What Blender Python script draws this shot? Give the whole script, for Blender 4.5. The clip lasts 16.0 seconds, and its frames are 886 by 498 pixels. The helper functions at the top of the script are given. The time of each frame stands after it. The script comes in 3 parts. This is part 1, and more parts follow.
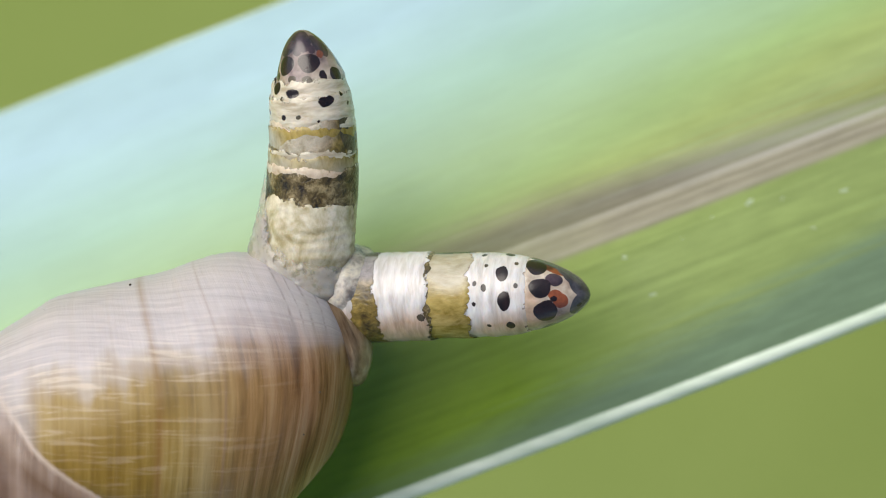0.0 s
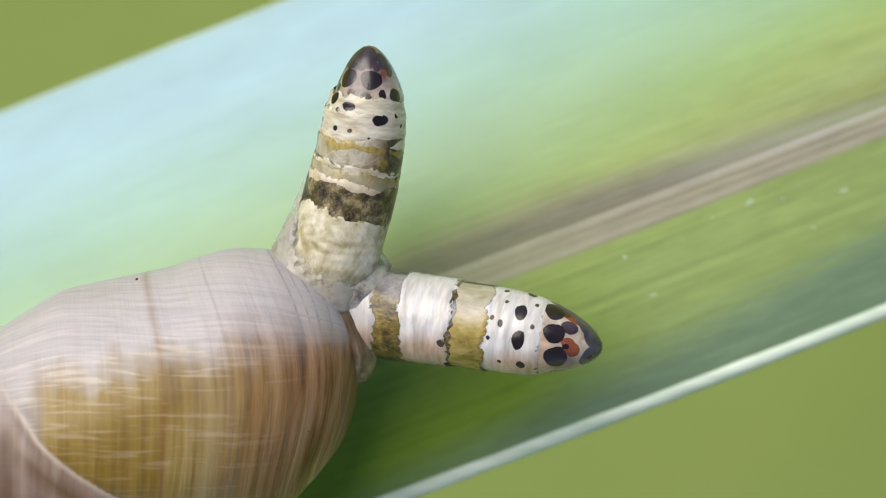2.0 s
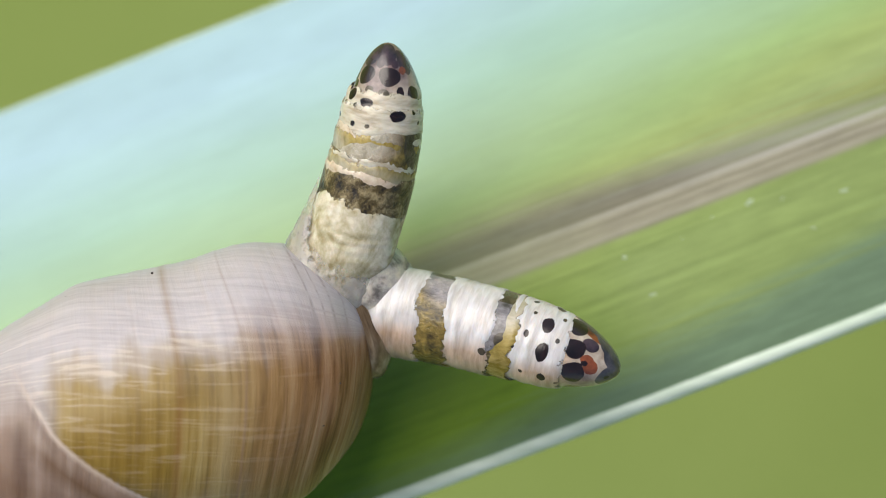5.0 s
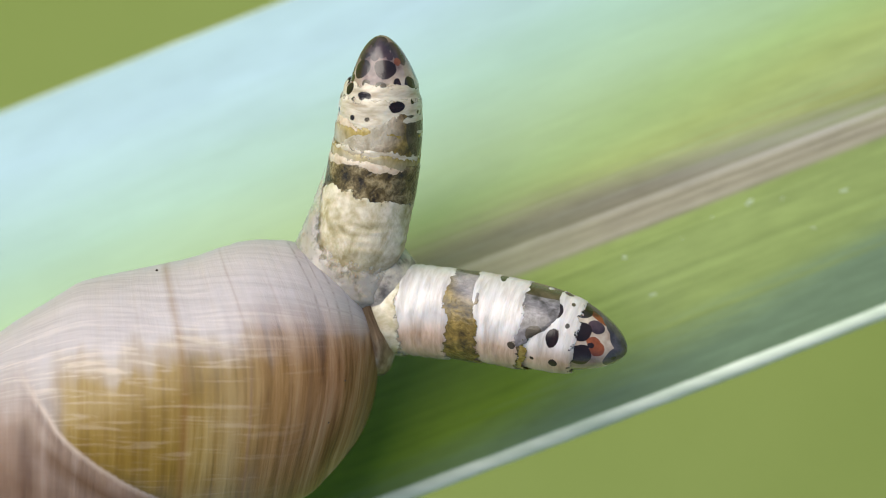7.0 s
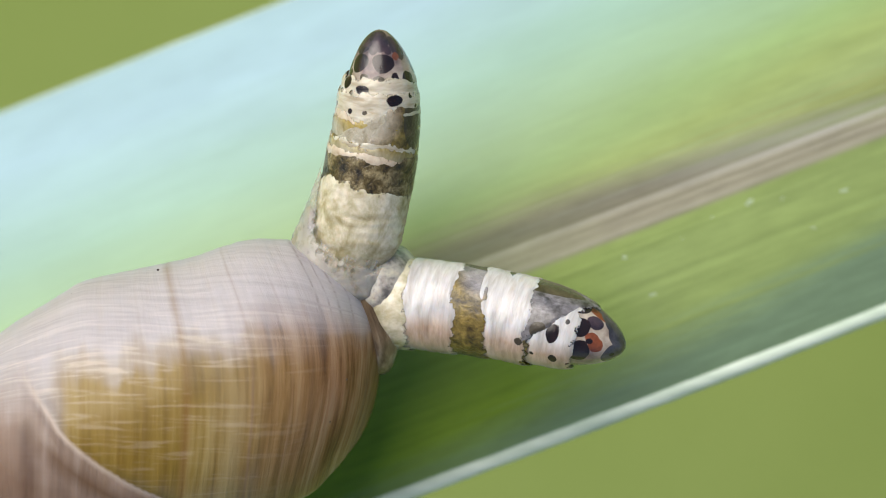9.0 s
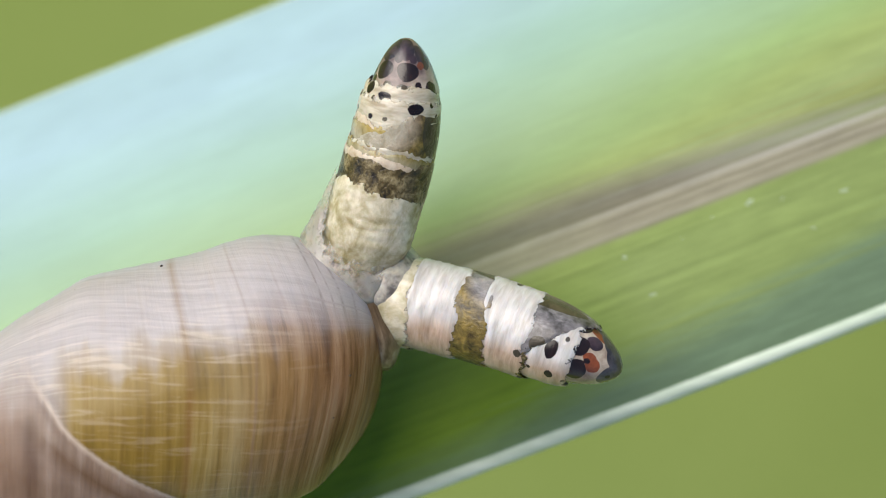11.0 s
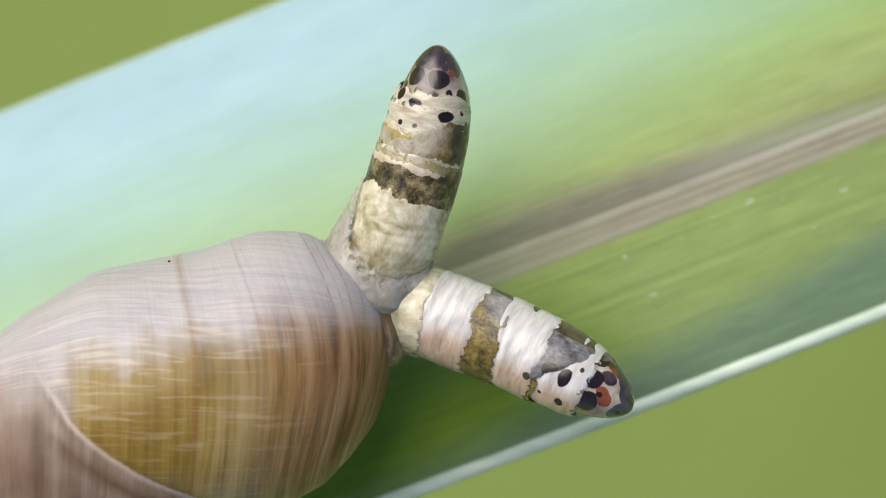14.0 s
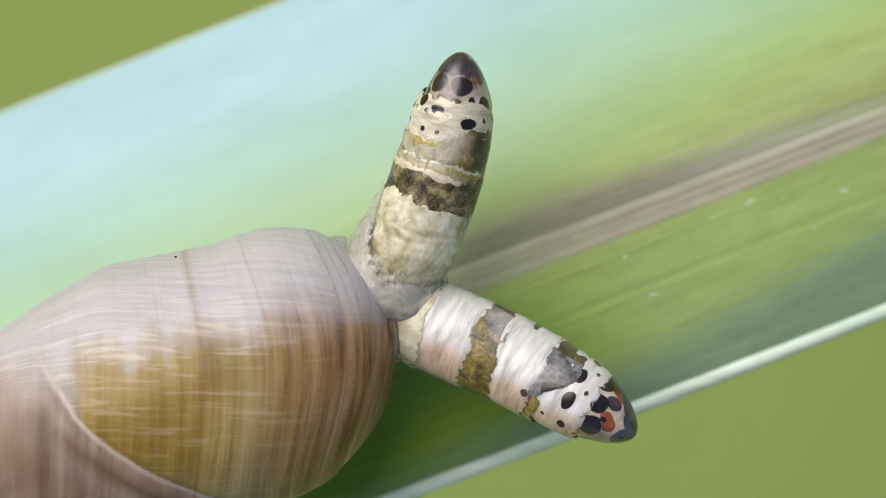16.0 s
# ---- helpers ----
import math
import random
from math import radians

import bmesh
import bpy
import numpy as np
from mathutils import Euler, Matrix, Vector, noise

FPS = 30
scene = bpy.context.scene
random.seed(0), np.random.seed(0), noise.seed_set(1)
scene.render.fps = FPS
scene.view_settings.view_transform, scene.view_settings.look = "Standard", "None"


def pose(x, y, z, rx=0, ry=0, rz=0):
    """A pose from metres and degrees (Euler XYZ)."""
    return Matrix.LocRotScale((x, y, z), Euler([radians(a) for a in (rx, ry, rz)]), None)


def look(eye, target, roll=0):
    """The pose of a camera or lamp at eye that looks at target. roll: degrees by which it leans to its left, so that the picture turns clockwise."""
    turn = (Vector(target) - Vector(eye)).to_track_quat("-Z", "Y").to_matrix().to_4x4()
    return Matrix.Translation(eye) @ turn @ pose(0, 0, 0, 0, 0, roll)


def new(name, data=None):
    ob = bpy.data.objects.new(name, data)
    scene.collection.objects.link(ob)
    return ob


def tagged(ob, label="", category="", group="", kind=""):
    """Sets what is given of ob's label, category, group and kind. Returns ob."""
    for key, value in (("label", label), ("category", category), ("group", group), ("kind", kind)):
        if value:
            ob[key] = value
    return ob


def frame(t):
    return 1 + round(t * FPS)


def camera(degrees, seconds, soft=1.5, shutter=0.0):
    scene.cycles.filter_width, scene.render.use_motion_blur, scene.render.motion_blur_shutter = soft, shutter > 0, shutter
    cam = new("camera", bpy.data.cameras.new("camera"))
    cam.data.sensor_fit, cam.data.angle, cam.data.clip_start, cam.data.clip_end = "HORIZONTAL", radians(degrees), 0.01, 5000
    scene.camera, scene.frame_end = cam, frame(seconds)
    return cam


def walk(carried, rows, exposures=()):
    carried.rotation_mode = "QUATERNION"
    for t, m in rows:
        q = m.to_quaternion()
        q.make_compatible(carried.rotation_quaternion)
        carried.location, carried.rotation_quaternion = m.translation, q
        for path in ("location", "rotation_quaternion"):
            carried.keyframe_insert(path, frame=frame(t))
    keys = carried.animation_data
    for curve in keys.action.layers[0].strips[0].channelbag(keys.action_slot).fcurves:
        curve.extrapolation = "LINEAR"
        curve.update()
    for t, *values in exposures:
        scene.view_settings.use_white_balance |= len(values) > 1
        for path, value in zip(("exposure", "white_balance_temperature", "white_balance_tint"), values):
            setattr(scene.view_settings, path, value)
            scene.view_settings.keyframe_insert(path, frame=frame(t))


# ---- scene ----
# Working unit: a sixtieth of a millimetre. The plan's x runs along the picture's width, y along its height, z up.
U = 0.001 / 60
EYE = 4770          # height of the lens above the leaf's midrib

cam = camera(19.76, 16.0, soft=1.0)
walk(cam, [(0.0, pose(0, 0, EYE * U)), (16.0, pose(0, 0, EYE * U))], exposures=[(0.0, 0.42, 6700, 10), (16.0, 0.42, 6700, 10)])
cam.data.dof.use_dof = True
cam.data.dof.focus_distance = (EYE - 330) * U
cam.data.dof.aperture_fstop = 46.0

# ---- sky and sun ----
SUN_TURN, SUN_HEIGHT = 134.0, 50.0   # degrees anticlockwise from +x, and above the horizon
world = bpy.data.worlds.new("sky")
scene.world = world
world.use_nodes = True
wn = world.node_tree.nodes
sky = wn.new("ShaderNodeTexSky")
sky.sky_type = "NISHITA"
sky.sun_disc = False
sky.sun_elevation = radians(SUN_HEIGHT)
sky.sun_rotation = radians(90 - SUN_TURN)
world.node_tree.links.new(sky.outputs[0], wn["Background"].inputs[0])
wn["Background"].inputs[1].default_value = 0.075
sun = new("sun", bpy.data.lights.new("sun", "SUN"))
sun.data.energy, sun.data.angle, sun.data.color = 2.85, radians(60), (1.0, 0.94, 0.86)
ca, sa = math.cos(radians(SUN_TURN)), math.sin(radians(SUN_TURN))
ce, se = math.cos(radians(SUN_HEIGHT)), math.sin(radians(SUN_HEIGHT))
sun.matrix_world = look((ca * ce, sa * ce, se), (0, 0, 0))


# ---- materials ----
def nodes_of(name, rough=0.5, spec=0.5, coat=0.0, coat_rough=0.08, sss=0.0, sss_radius=(0.4, 0.25, 0.15)):
    m = bpy.data.materials.new(name)
    m.use_nodes = True
    nt = m.node_tree
    p = nt.nodes["Principled BSDF"]
    p.inputs["Roughness"].default_value = rough
    p.inputs["Specular IOR Level"].default_value = spec
    p.inputs["Coat Weight"].default_value = coat
    p.inputs["Coat Roughness"].default_value = coat_rough
    if sss:
        p.inputs["Subsurface Weight"].default_value = sss
        p.inputs["Subsurface Radius"].default_value = sss_radius
        p.inputs["Subsurface Scale"].default_value = 0.001
    return m, nt, p


def math_node(nt, op, a, b=None, clamp=False):
    n = nt.nodes.new("ShaderNodeMath")
    n.operation, n.use_clamp = op, clamp
    for i, v in enumerate((a, b)):
        if v is None:
            continue
        if isinstance(v, (int, float)):
            n.inputs[i].default_value = v
        else:
            nt.links.new(v, n.inputs[i])
    return n.outputs[0]


def coords(nt, scale, kind="Object", turn=0.0):
    """Coordinates in millimetres, stretched by scale."""
    c = nt.nodes.new("ShaderNodeTexCoord")
    m = nt.nodes.new("ShaderNodeMapping")
    k = 1000.0 if kind == "Object" else 1.0
    m.inputs["Scale"].default_value = [s * k for s in scale]
    m.inputs["Rotation"].default_value = (0, 0, radians(turn))
    nt.links.new(c.outputs[kind], m.inputs["Vector"])
    return m.outputs[0]


def noise_node(nt, vec, scale=1.0, detail=4.0, rough=0.55, warp=0.0):
    n = nt.nodes.new("ShaderNodeTexNoise")
    n.inputs["Scale"].default_value = scale
    n.inputs["Detail"].default_value = detail
    n.inputs["Roughness"].default_value = rough
    n.inputs["Distortion"].default_value = warp
    nt.links.new(vec, n.inputs["Vector"])
    return n.outputs[0]


def ramp(nt, fac, stops, smooth=False):
    r = nt.nodes.new("ShaderNodeValToRGB")
    if smooth:
        r.color_ramp.interpolation = "EASE"
    els = r.color_ramp.elements
    els.remove(els[-1])
    for k, (x, c) in enumerate(stops):
        e = els[0] if k == 0 else els.new(x)
        e.position = x
        e.color = (*c, 1) if isinstance(c, tuple) else (c, c, c, 1)
    nt.links.new(fac, r.inputs[0])
    return r.outputs[0]


def mix(nt, fac, a, b, mode="MIX"):
    n = nt.nodes.new("ShaderNodeMix")
    n.data_type, n.blend_type = "RGBA", mode
    for i, v in ((0, fac), (6, a), (7, b)):
        if isinstance(v, (int, float)):
            n.inputs[i].default_value = v
        elif isinstance(v, tuple):
            n.inputs[i].default_value = (*v, 1)
        else:
            nt.links.new(v, n.inputs[i])
    return n.outputs[2]


def bump(nt, p, height, depth_mm, strength=1.0):
    b = nt.nodes.new("ShaderNodeBump")
    b.inputs["Strength"].default_value = strength
    b.inputs["Distance"].default_value = depth_mm * 0.001
    nt.links.new(height, b.inputs["Height"])
    nt.links.new(b.outputs[0], p.inputs["Normal"])


def uv_split(nt):
    c = nt.nodes.new("ShaderNodeTexCoord")
    s = nt.nodes.new("ShaderNodeSeparateXYZ")
    nt.links.new(c.outputs["UV"], s.inputs[0])
    return s.outputs[0], s.outputs[1]


def ground_material():
    m, nt, p = nodes_of("meadow_green", rough=0.9, spec=0.1)
    big = noise_node(nt, coords(nt, (0.03, 0.03, 0.03)), 1.0, 2.0)
    fine = noise_node(nt, coords(nt, (0.6, 0.6, 0.6)), 1.0, 5.0)
    a = ramp(nt, big, [(0.3, (0.200, 0.270, 0.066)), (0.7, (0.238, 0.308, 0.085))])
    c = mix(nt, 0.12, a, ramp(nt, fine, [(0.3, (0.12, 0.19, 0.03)), (0.7, (0.32, 0.38, 0.14))]))
    nt.links.new(c, p.inputs["Base Color"])
    return m


def attribute(nt, name):
    n = nt.nodes.new("ShaderNodeAttribute")
    n.attribute_name = name
    return n.outputs["Fac"]


def leaf_material():
    """Blade: UV x along the leaf, UV y across it, both in millimetres from the midrib."""
    m, nt, p = nodes_of("reed_blade", rough=0.46, spec=0.42, sss=0.0)
    u, v = uv_split(nt)
    veins = noise_node(nt, coords(nt, (0.02, 5.0, 1.0), "UV"), 1.0, 5.0, 0.6)
    wide = noise_node(nt, coords(nt, (0.03, 0.7, 1.0), "UV"), 1.0, 3.0, 0.5)
    blot = noise_node(nt, coords(nt, (0.16, 0.5, 1.0), "UV"), 1.0, 4.0, 0.6)
    # colour across the blade: bluish dark green at the lower margin, yellow-green at the midrib, sky sheen painted pale
    # above it
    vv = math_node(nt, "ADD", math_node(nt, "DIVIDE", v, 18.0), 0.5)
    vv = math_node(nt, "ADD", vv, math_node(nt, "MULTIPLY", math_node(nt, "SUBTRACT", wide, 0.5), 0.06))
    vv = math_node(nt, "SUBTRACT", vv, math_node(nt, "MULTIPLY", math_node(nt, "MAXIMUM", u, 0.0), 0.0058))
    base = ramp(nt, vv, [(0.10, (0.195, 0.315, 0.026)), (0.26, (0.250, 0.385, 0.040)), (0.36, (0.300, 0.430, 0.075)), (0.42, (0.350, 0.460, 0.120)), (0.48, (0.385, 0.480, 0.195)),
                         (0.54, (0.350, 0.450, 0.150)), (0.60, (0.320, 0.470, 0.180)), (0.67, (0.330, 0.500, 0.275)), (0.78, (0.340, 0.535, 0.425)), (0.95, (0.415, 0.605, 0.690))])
    # bluer, darker green along the lower margin, fading towards the base
    teal = math_node(nt, "SUBTRACT", math_node(nt, "MULTIPLY", u, 0.12), math_node(nt, "ADD", v, 4.55))
    teal = math_node(nt, "MULTIPLY", math_node(nt, "ADD", teal, math_node(nt, "MULTIPLY", math_node(nt, "SUBTRACT", veins, 0.5), 2.4)), 0.75, True)
    base = mix(nt, math_node(nt, "MULTIPLY", math_node(nt, "MULTIPLY", math_node(nt, "SUBTRACT", u, 0.5), 0.20, True), ramp(nt, vv, [(0.36, 0.9), (0.52, 0.0)])), base, (0.340, 0.440, 0.160))
    base = mix(nt, math_node(nt, "MULTIPLY", teal, 0.85), base, (0.165, 0.255, 0.175))
    streak = ramp(nt, veins, [(0.3, 0.74), (0.7, 1.2)])
    c = mix(nt, ramp(nt, vv, [(0.45, 0.6), (0.60, 0.10)]), base, streak, "MULTIPLY")
    c = mix(nt, 0.22, c, ramp(nt, blot, [(0.35, 0.7), (0.65, 1.2)]), "MULTIPLY")
    tanned = ramp(nt, math_node(nt, "ADD", v, math_node(nt, "MULTIPLY", math_node(nt, "SUBTRACT", veins, 0.5), 4.0)), [(0.0, 0.0), (0.12, 0.0), (0.5, 0.55), (1.0, 0.0)])
    c = mix(nt, math_node(nt, "MULTIPLY", tanned, math_node(nt, "MULTIPLY", u, 0.085, True)), c, (0.42, 0.38, 0.14))
    grain = noise_node(nt, coords(nt, (0.6, 3.0, 1.0), "UV"), 1.0, 6.0, 0.7)
    c = mix(nt, ramp(nt, vv, [(0.50, 0.5), (0.70, 0.10)]), c, ramp(nt, grain, [(0.3, 0.72), (0.7, 1.26)]), "MULTIPLY")
    # the dry brownish midrib: sharp below, ragged above, narrower towards the tip
    top = math_node(nt, "SUBTRACT", 1.35, math_node(nt, "MULTIPLY", math_node(nt, "SUBTRACT", u, 5.0), 0.085))
    top = math_node(nt, "MINIMUM", top, 1.5)
    rag = math_node(nt, "MULTIPLY", math_node(nt, "SUBTRACT", veins, 0.5), 1.6)
    up = math_node(nt, "MULTIPLY", math_node(nt, "ADD", math_node(nt, "SUBTRACT", top, v), rag), 1.1, True)
    rag2 = math_node(nt, "MULTIPLY", math_node(nt, "SUBTRACT", wide, 0.5), 0.35)
    down = math_node(nt, "MULTIPLY", math_node(nt, "ADD", math_node(nt, "ADD", v, 1.0), rag2), 5.0, True)
    rib = math_node(nt, "MULTIPLY", up, down)
    fade = math_node(nt, "ADD", math_node(nt, "MULTIPLY", u, 0.05), 0.72, True)
    rib = math_node(nt, "MULTIPLY", rib, fade)
    ribcol = ramp(nt, noise_node(nt, coords(nt, (0.012, 4.2, 1.0), "UV"), 1.0, 4.0, 0.6),
                  [(0.28, (0.195, 0.178, 0.115)), (0.5, (0.305, 0.285, 0.200)), (0.68, (0.44, 0.42, 0.335))])
    pale = math_node(nt, "SUBTRACT", 1.0, math_node(nt, "MULTIPLY", math_node(nt, "ABSOLUTE", math_node(nt, "ADD", v, 0.72)), 5.0), True)
    ribcol = mix(nt, math_node(nt, "MULTIPLY", pale, 0.55), ribcol, (0.50, 0.47, 0.35))
    ribcol = mix(nt, 0.5, ribcol, ramp(nt, grain, [(0.3, 0.7), (0.7, 1.3)]), "MULTIPLY")
    # whitish streaks towards the tip
    tipward = math_node(nt, "MULTIPLY", math_node(nt, "SUBTRACT", u, 6.5), 0.16, True)
    ribcol = mix(nt, math_node(nt, "MULTIPLY", tipward, ramp(nt, math_node(nt, "ADD", math_node(nt, "MULTIPLY", v, 0.5), math_node(nt, "MULTIPLY", veins, 0.9)), [(0.30, 0.0), (0.55, 0.7)])), ribcol, (0.60, 0.59, 0.52))
    c = mix(nt, rib, c, ribcol)
    # tiny pale scuffs
    sc = noise_node(nt, coords(nt, (1.3, 2.2, 1.0), "UV"), 1.0, 6.0, 0.7, 0.6)
    c = mix(nt, math_node(nt, "MULTIPLY", ramp(nt, sc, [(0.69, 0.0), (0.75, 1.0)]), 0.35), c, (0.5, 0.6, 0.5))
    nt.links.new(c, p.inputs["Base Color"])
    nt.links.new(ramp(nt, vv, [(0.30, 0.14), (0.62, 0.42)]), p.inputs["Specular IOR Level"])
    thin = nt.nodes.new("ShaderNodeBsdfTranslucent")
    thin.inputs[0].default_value = (0.30, 0.46, 0.05, 1)
    both = nt.nodes.new("ShaderNodeMixShader")
    both.inputs[0].default_value = 0.15
    out = nt.nodes["Material Output"]
    nt.links.new(p.outputs[0], both.inputs[1])
    nt.links.new(thin.outputs[0], both.inputs[2])
    nt.links.new(both.outputs[0], out.inputs[0])
    bump(nt, p, math_node(nt, "ADD", math_node(nt, "MULTIPLY", veins, ramp(nt, vv, [(0.45, 1.0), (0.70, 0.12)])), math_node(nt, "MULTIPLY", wide, 0.3)), 0.05, 0.5)
    return m


def shell_material():
    """UV x: growth coordinate along the whorl, UV y: height round the whorl, in millimetres; seam: distance from the seam of the whorls."""
    m, nt, p = nodes_of("amber_shell", rough=0.38, spec=0.18, coat=0.18, coat_rough=0.16, sss=0.10)
    u, v = uv_split(nt)
    seam = attribute(nt, "seam")
    wob = noise_node(nt, coords(nt, (0.35, 0.35, 1.0), "UV"), 1.0, 3.0)
    lines = noise_node(nt, coords(nt, (2.6, 0.13, 1.0), "UV"), 1.0, 6.0, 0.68, 0.25)
    broad = noise_node(nt, coords(nt, (1.1, 0.09, 1.0), "UV"), 1.0, 3.0, 0.5)
    fine = noise_node(nt, coords(nt, (7.0, 0.7, 1.0), "UV"), 1.0, 4.0, 0.6, 0.4)
    run = nt.nodes.new("ShaderNodeCombineXYZ")
    nt.links.new(math_node(nt, "MULTIPLY", u, 0.30), run.inputs[0])
    nt.links.new(math_node(nt, "MULTIPLY", math_node(nt, "ADD", v, math_node(nt, "MULTIPLY", u, 0.29)), 5.2), run.inputs[1])
    spiral = noise_node(nt, run.outputs[0], 1.0, 4.0, 0.6, 1.3)
    hv = math_node(nt, "ADD", v, math_node(nt, "MULTIPLY", math_node(nt, "SUBTRACT", wob, 0.5), 1.8))
    hv = math_node(nt, "ADD", hv, math_node(nt, "MULTIPLY", u, 0.22))
    hv = math_node(nt, "ADD", hv, math_node(nt, "MULTIPLY", math_node(nt, "SUBTRACT", broad, 0.5), 1.8))
    h01 = math_node(nt, "ADD", math_node(nt, "MULTIPLY", hv, 0.125), 0.5)
    u01 = math_node(nt, "ADD", math_node(nt, "MULTIPLY", u, 0.07), 0.5)
    # pale upper side, ochre gut showing through the middle, brown towards the lip
    gut = ramp(nt, h01, [(0.05, 0.8), (0.30, 1.0), (0.56, 0.95), (0.64, 0.45), (0.72, 0.0)], True)
    span = ramp(nt, u01, [(0.10, 0.25), (0.20, 0.25), (0.26, 1.0), (0.50, 1.0), (0.60, 0.92), (0.74, 0.95)], True)
    gut = math_node(nt, "MULTIPLY", gut, span)
    dip = attribute(nt, "dip")
    body = math_node(nt, "MULTIPLY", math_node(nt, "ADD", seam, 0.10), 4.0, True)
    body = math_node(nt, "MAXIMUM", body, math_node(nt, "SUBTRACT", 1.0, dip))
    gut = math_node(nt, "MULTIPLY", gut, math_node(nt, "ADD", math_node(nt, "MULTIPLY", body, 0.75), 0.25))
    # paler above: the sky's sheen is put into this colour
    pale = ramp(nt, spiral, [(0.3, (0.400, 0.368, 0.380)), (0.7, (0.515, 0.480, 0.490))])
    och = ramp(nt, math_node(nt, "ADD", math_node(nt, "MULTIPLY", wob, 0.3), math_node(nt, "ADD", math_node(nt, "MULTIPLY", broad, 0.35), math_node(nt, "MULTIPLY", lines, 0.35))),
               [(0.36, (0.125, 0.074, 0.010)), (0.51, (0.255, 0.165, 0.031)), (0.66, (0.39, 0.29, 0.11))])
    c = mix(nt, gut, pale, och)
    lip = ramp(nt, math_node(nt, "ADD", u01, math_node(nt, "MULTIPLY", math_node(nt, "SUBTRACT", broad, 0.5), 0.10)), [(0.59, 0.0), (0.69, 0.55), (0.81, 1.0)], True)
    low = ramp(nt, h01, [(0.57, 1.0), (0.88, 0.0)], True)
    c = mix(nt, math_node(nt, "MULTIPLY", lip, low), c, ramp(nt, lines, [(0.36, (0.105, 0.046, 0.015)), (0.5, (0.275, 0.140, 0.056)), (0.66, (0.45, 0.285, 0.160))]))
    # the older whorl is browner at its far side
    old = math_node(nt, "MULTIPLY", math_node(nt, "MULTIPLY", math_node(nt, "ADD", seam, 0.9), -0.8), 1.0, True)
    c = mix(nt, math_node(nt, "MULTIPLY", old, 0.7), c, (0.33, 0.145, 0.07))
    older = math_node(nt, "MULTIPLY", math_node(nt, "SUBTRACT", 1.0, body), ramp(nt, h01, [(0.45, 0.85), (0.80, 0.1)]))
    c = mix(nt, older, c, ramp(nt, math_node(nt, "ADD", math_node(nt, "MULTIPLY", broad, 0.6), math_node(nt, "MULTIPLY", wob, 0.4)), [(0.38, (0.125, 0.072, 0.042)), (0.50, (0.245, 0.165, 0.115)), (0.62, (0.385, 0.31, 0.26))]))
    c = mix(nt, ramp(nt, h01, [(0.50, 0.27), (0.68, 0.06)]), c, ramp(nt, lines, [(0.3, (0.62, 0.52, 0.44)), (0.52, (1.0, 1.0, 1.0)), (0.75, (1.15, 1.13, 1.1))]), "MULTIPLY")
    c = mix(nt, ramp(nt, h01, [(0.55, 0.18), (0.70, 0.05)]), c, ramp(nt, fine, [(0.3, 0.74), (0.7, 1.22)]), "MULTIPLY")
    # stronger growth marks, fainter on the pale upper side
    faint = ramp(nt, h01, [(0.56, 1.0), (0.74, 0.5)])
    for at, width, amount, tone in ((-0.05, 0.22, 0.95, (0.21, 0.115, 0.030)), (1.95, 0.07, 0.65, (0.20, 0.13, 0.09)), (-1.35, 0.10, 0.16, (0.30, 0.2, 0.10)), (3.1, 0.08, 0.30, (0.20, 0.12, 0.08)),
                                    (3.7, 0.09, 0.18, (0.2, 0.12, 0.08)), (1.2, 0.12, 0.2, (0.30, 0.2, 0.08)), (-2.5, 0.14, 0.14, (0.30, 0.2, 0.08)), (4.3, 0.1, 0.22, (0.2, 0.11, 0.07))):
        d = math_node(nt, "ABSOLUTE", math_node(nt, "SUBTRACT", math_node(nt, "ADD", u, math_node(nt, "MULTIPLY", wob, 0.25)), at + 0.12))
        f = math_node(nt, "SUBTRACT", 1.0, math_node(nt, "DIVIDE", d, width), True)
        f = math_node(nt, "MULTIPLY", f, math_node(nt, "MULTIPLY", ramp(nt, wob, [(0.35, 0.5), (0.6, 1.0)]), amount))
        f = math_node(nt, "MULTIPLY", f, faint)
        c = mix(nt, f, c, tone)
    # short dark lines beside the lip, on the upper side: fold shade painted in
    for at, width in ((4.15, 0.05), (4.42, 0.035), (4.66, 0.05), (4.95, 0.04)):
        d = math_node(nt, "ABSOLUTE", math_node(nt, "SUBTRACT", math_node(nt, "ADD", u, math_node(nt, "MULTIPLY", wob, 0.3)), at + 0.15))
        f = math_node(nt, "SUBTRACT", 1.0, math_node(nt, "DIVIDE", d, width), True)
        f = math_node(nt, "MULTIPLY", f, math_node(nt, "MULTIPLY", ramp(nt, h01, [(0.74, 0.0), (0.82, 1.0)]), ramp(nt, spiral, [(0.40, 0.0), (0.55, 0.6)])))
        c = mix(nt, f, c, (0.17, 0.14, 0.13))
    # pale spiral threads, with the glimmer on them painted in
    th = math_node(nt, "MULTIPLY", ramp(nt, spiral, [(0.53, 0.0), (0.62, 1.0)]), ramp(nt, h01, [(0.2, 0.25), (0.5, 0.6), (0.66, 0.9), (0.78, 0.2), (0.9, 0.0)]))
    th = math_node(nt, "MULTIPLY", th, math_node(nt, "MULTIPLY", math_node(nt, "SUBTRACT", 1.0, lip), body))
    c = mix(nt, math_node(nt, "MULTIPLY", th, 0.30), c, (0.80, 0.68, 0.55))
    # pale thread along the seam, with dirt below it
    sd = math_node(nt, "ABSOLUTE", math_node(nt, "ADD", seam, math_node(nt, "MULTIPLY", math_node(nt, "SUBTRACT", wob, 0.5), 0.5)))
    sf = math_node(nt, "SUBTRACT", 1.0, math_node(nt, "MULTIPLY", sd, 5.5), True)
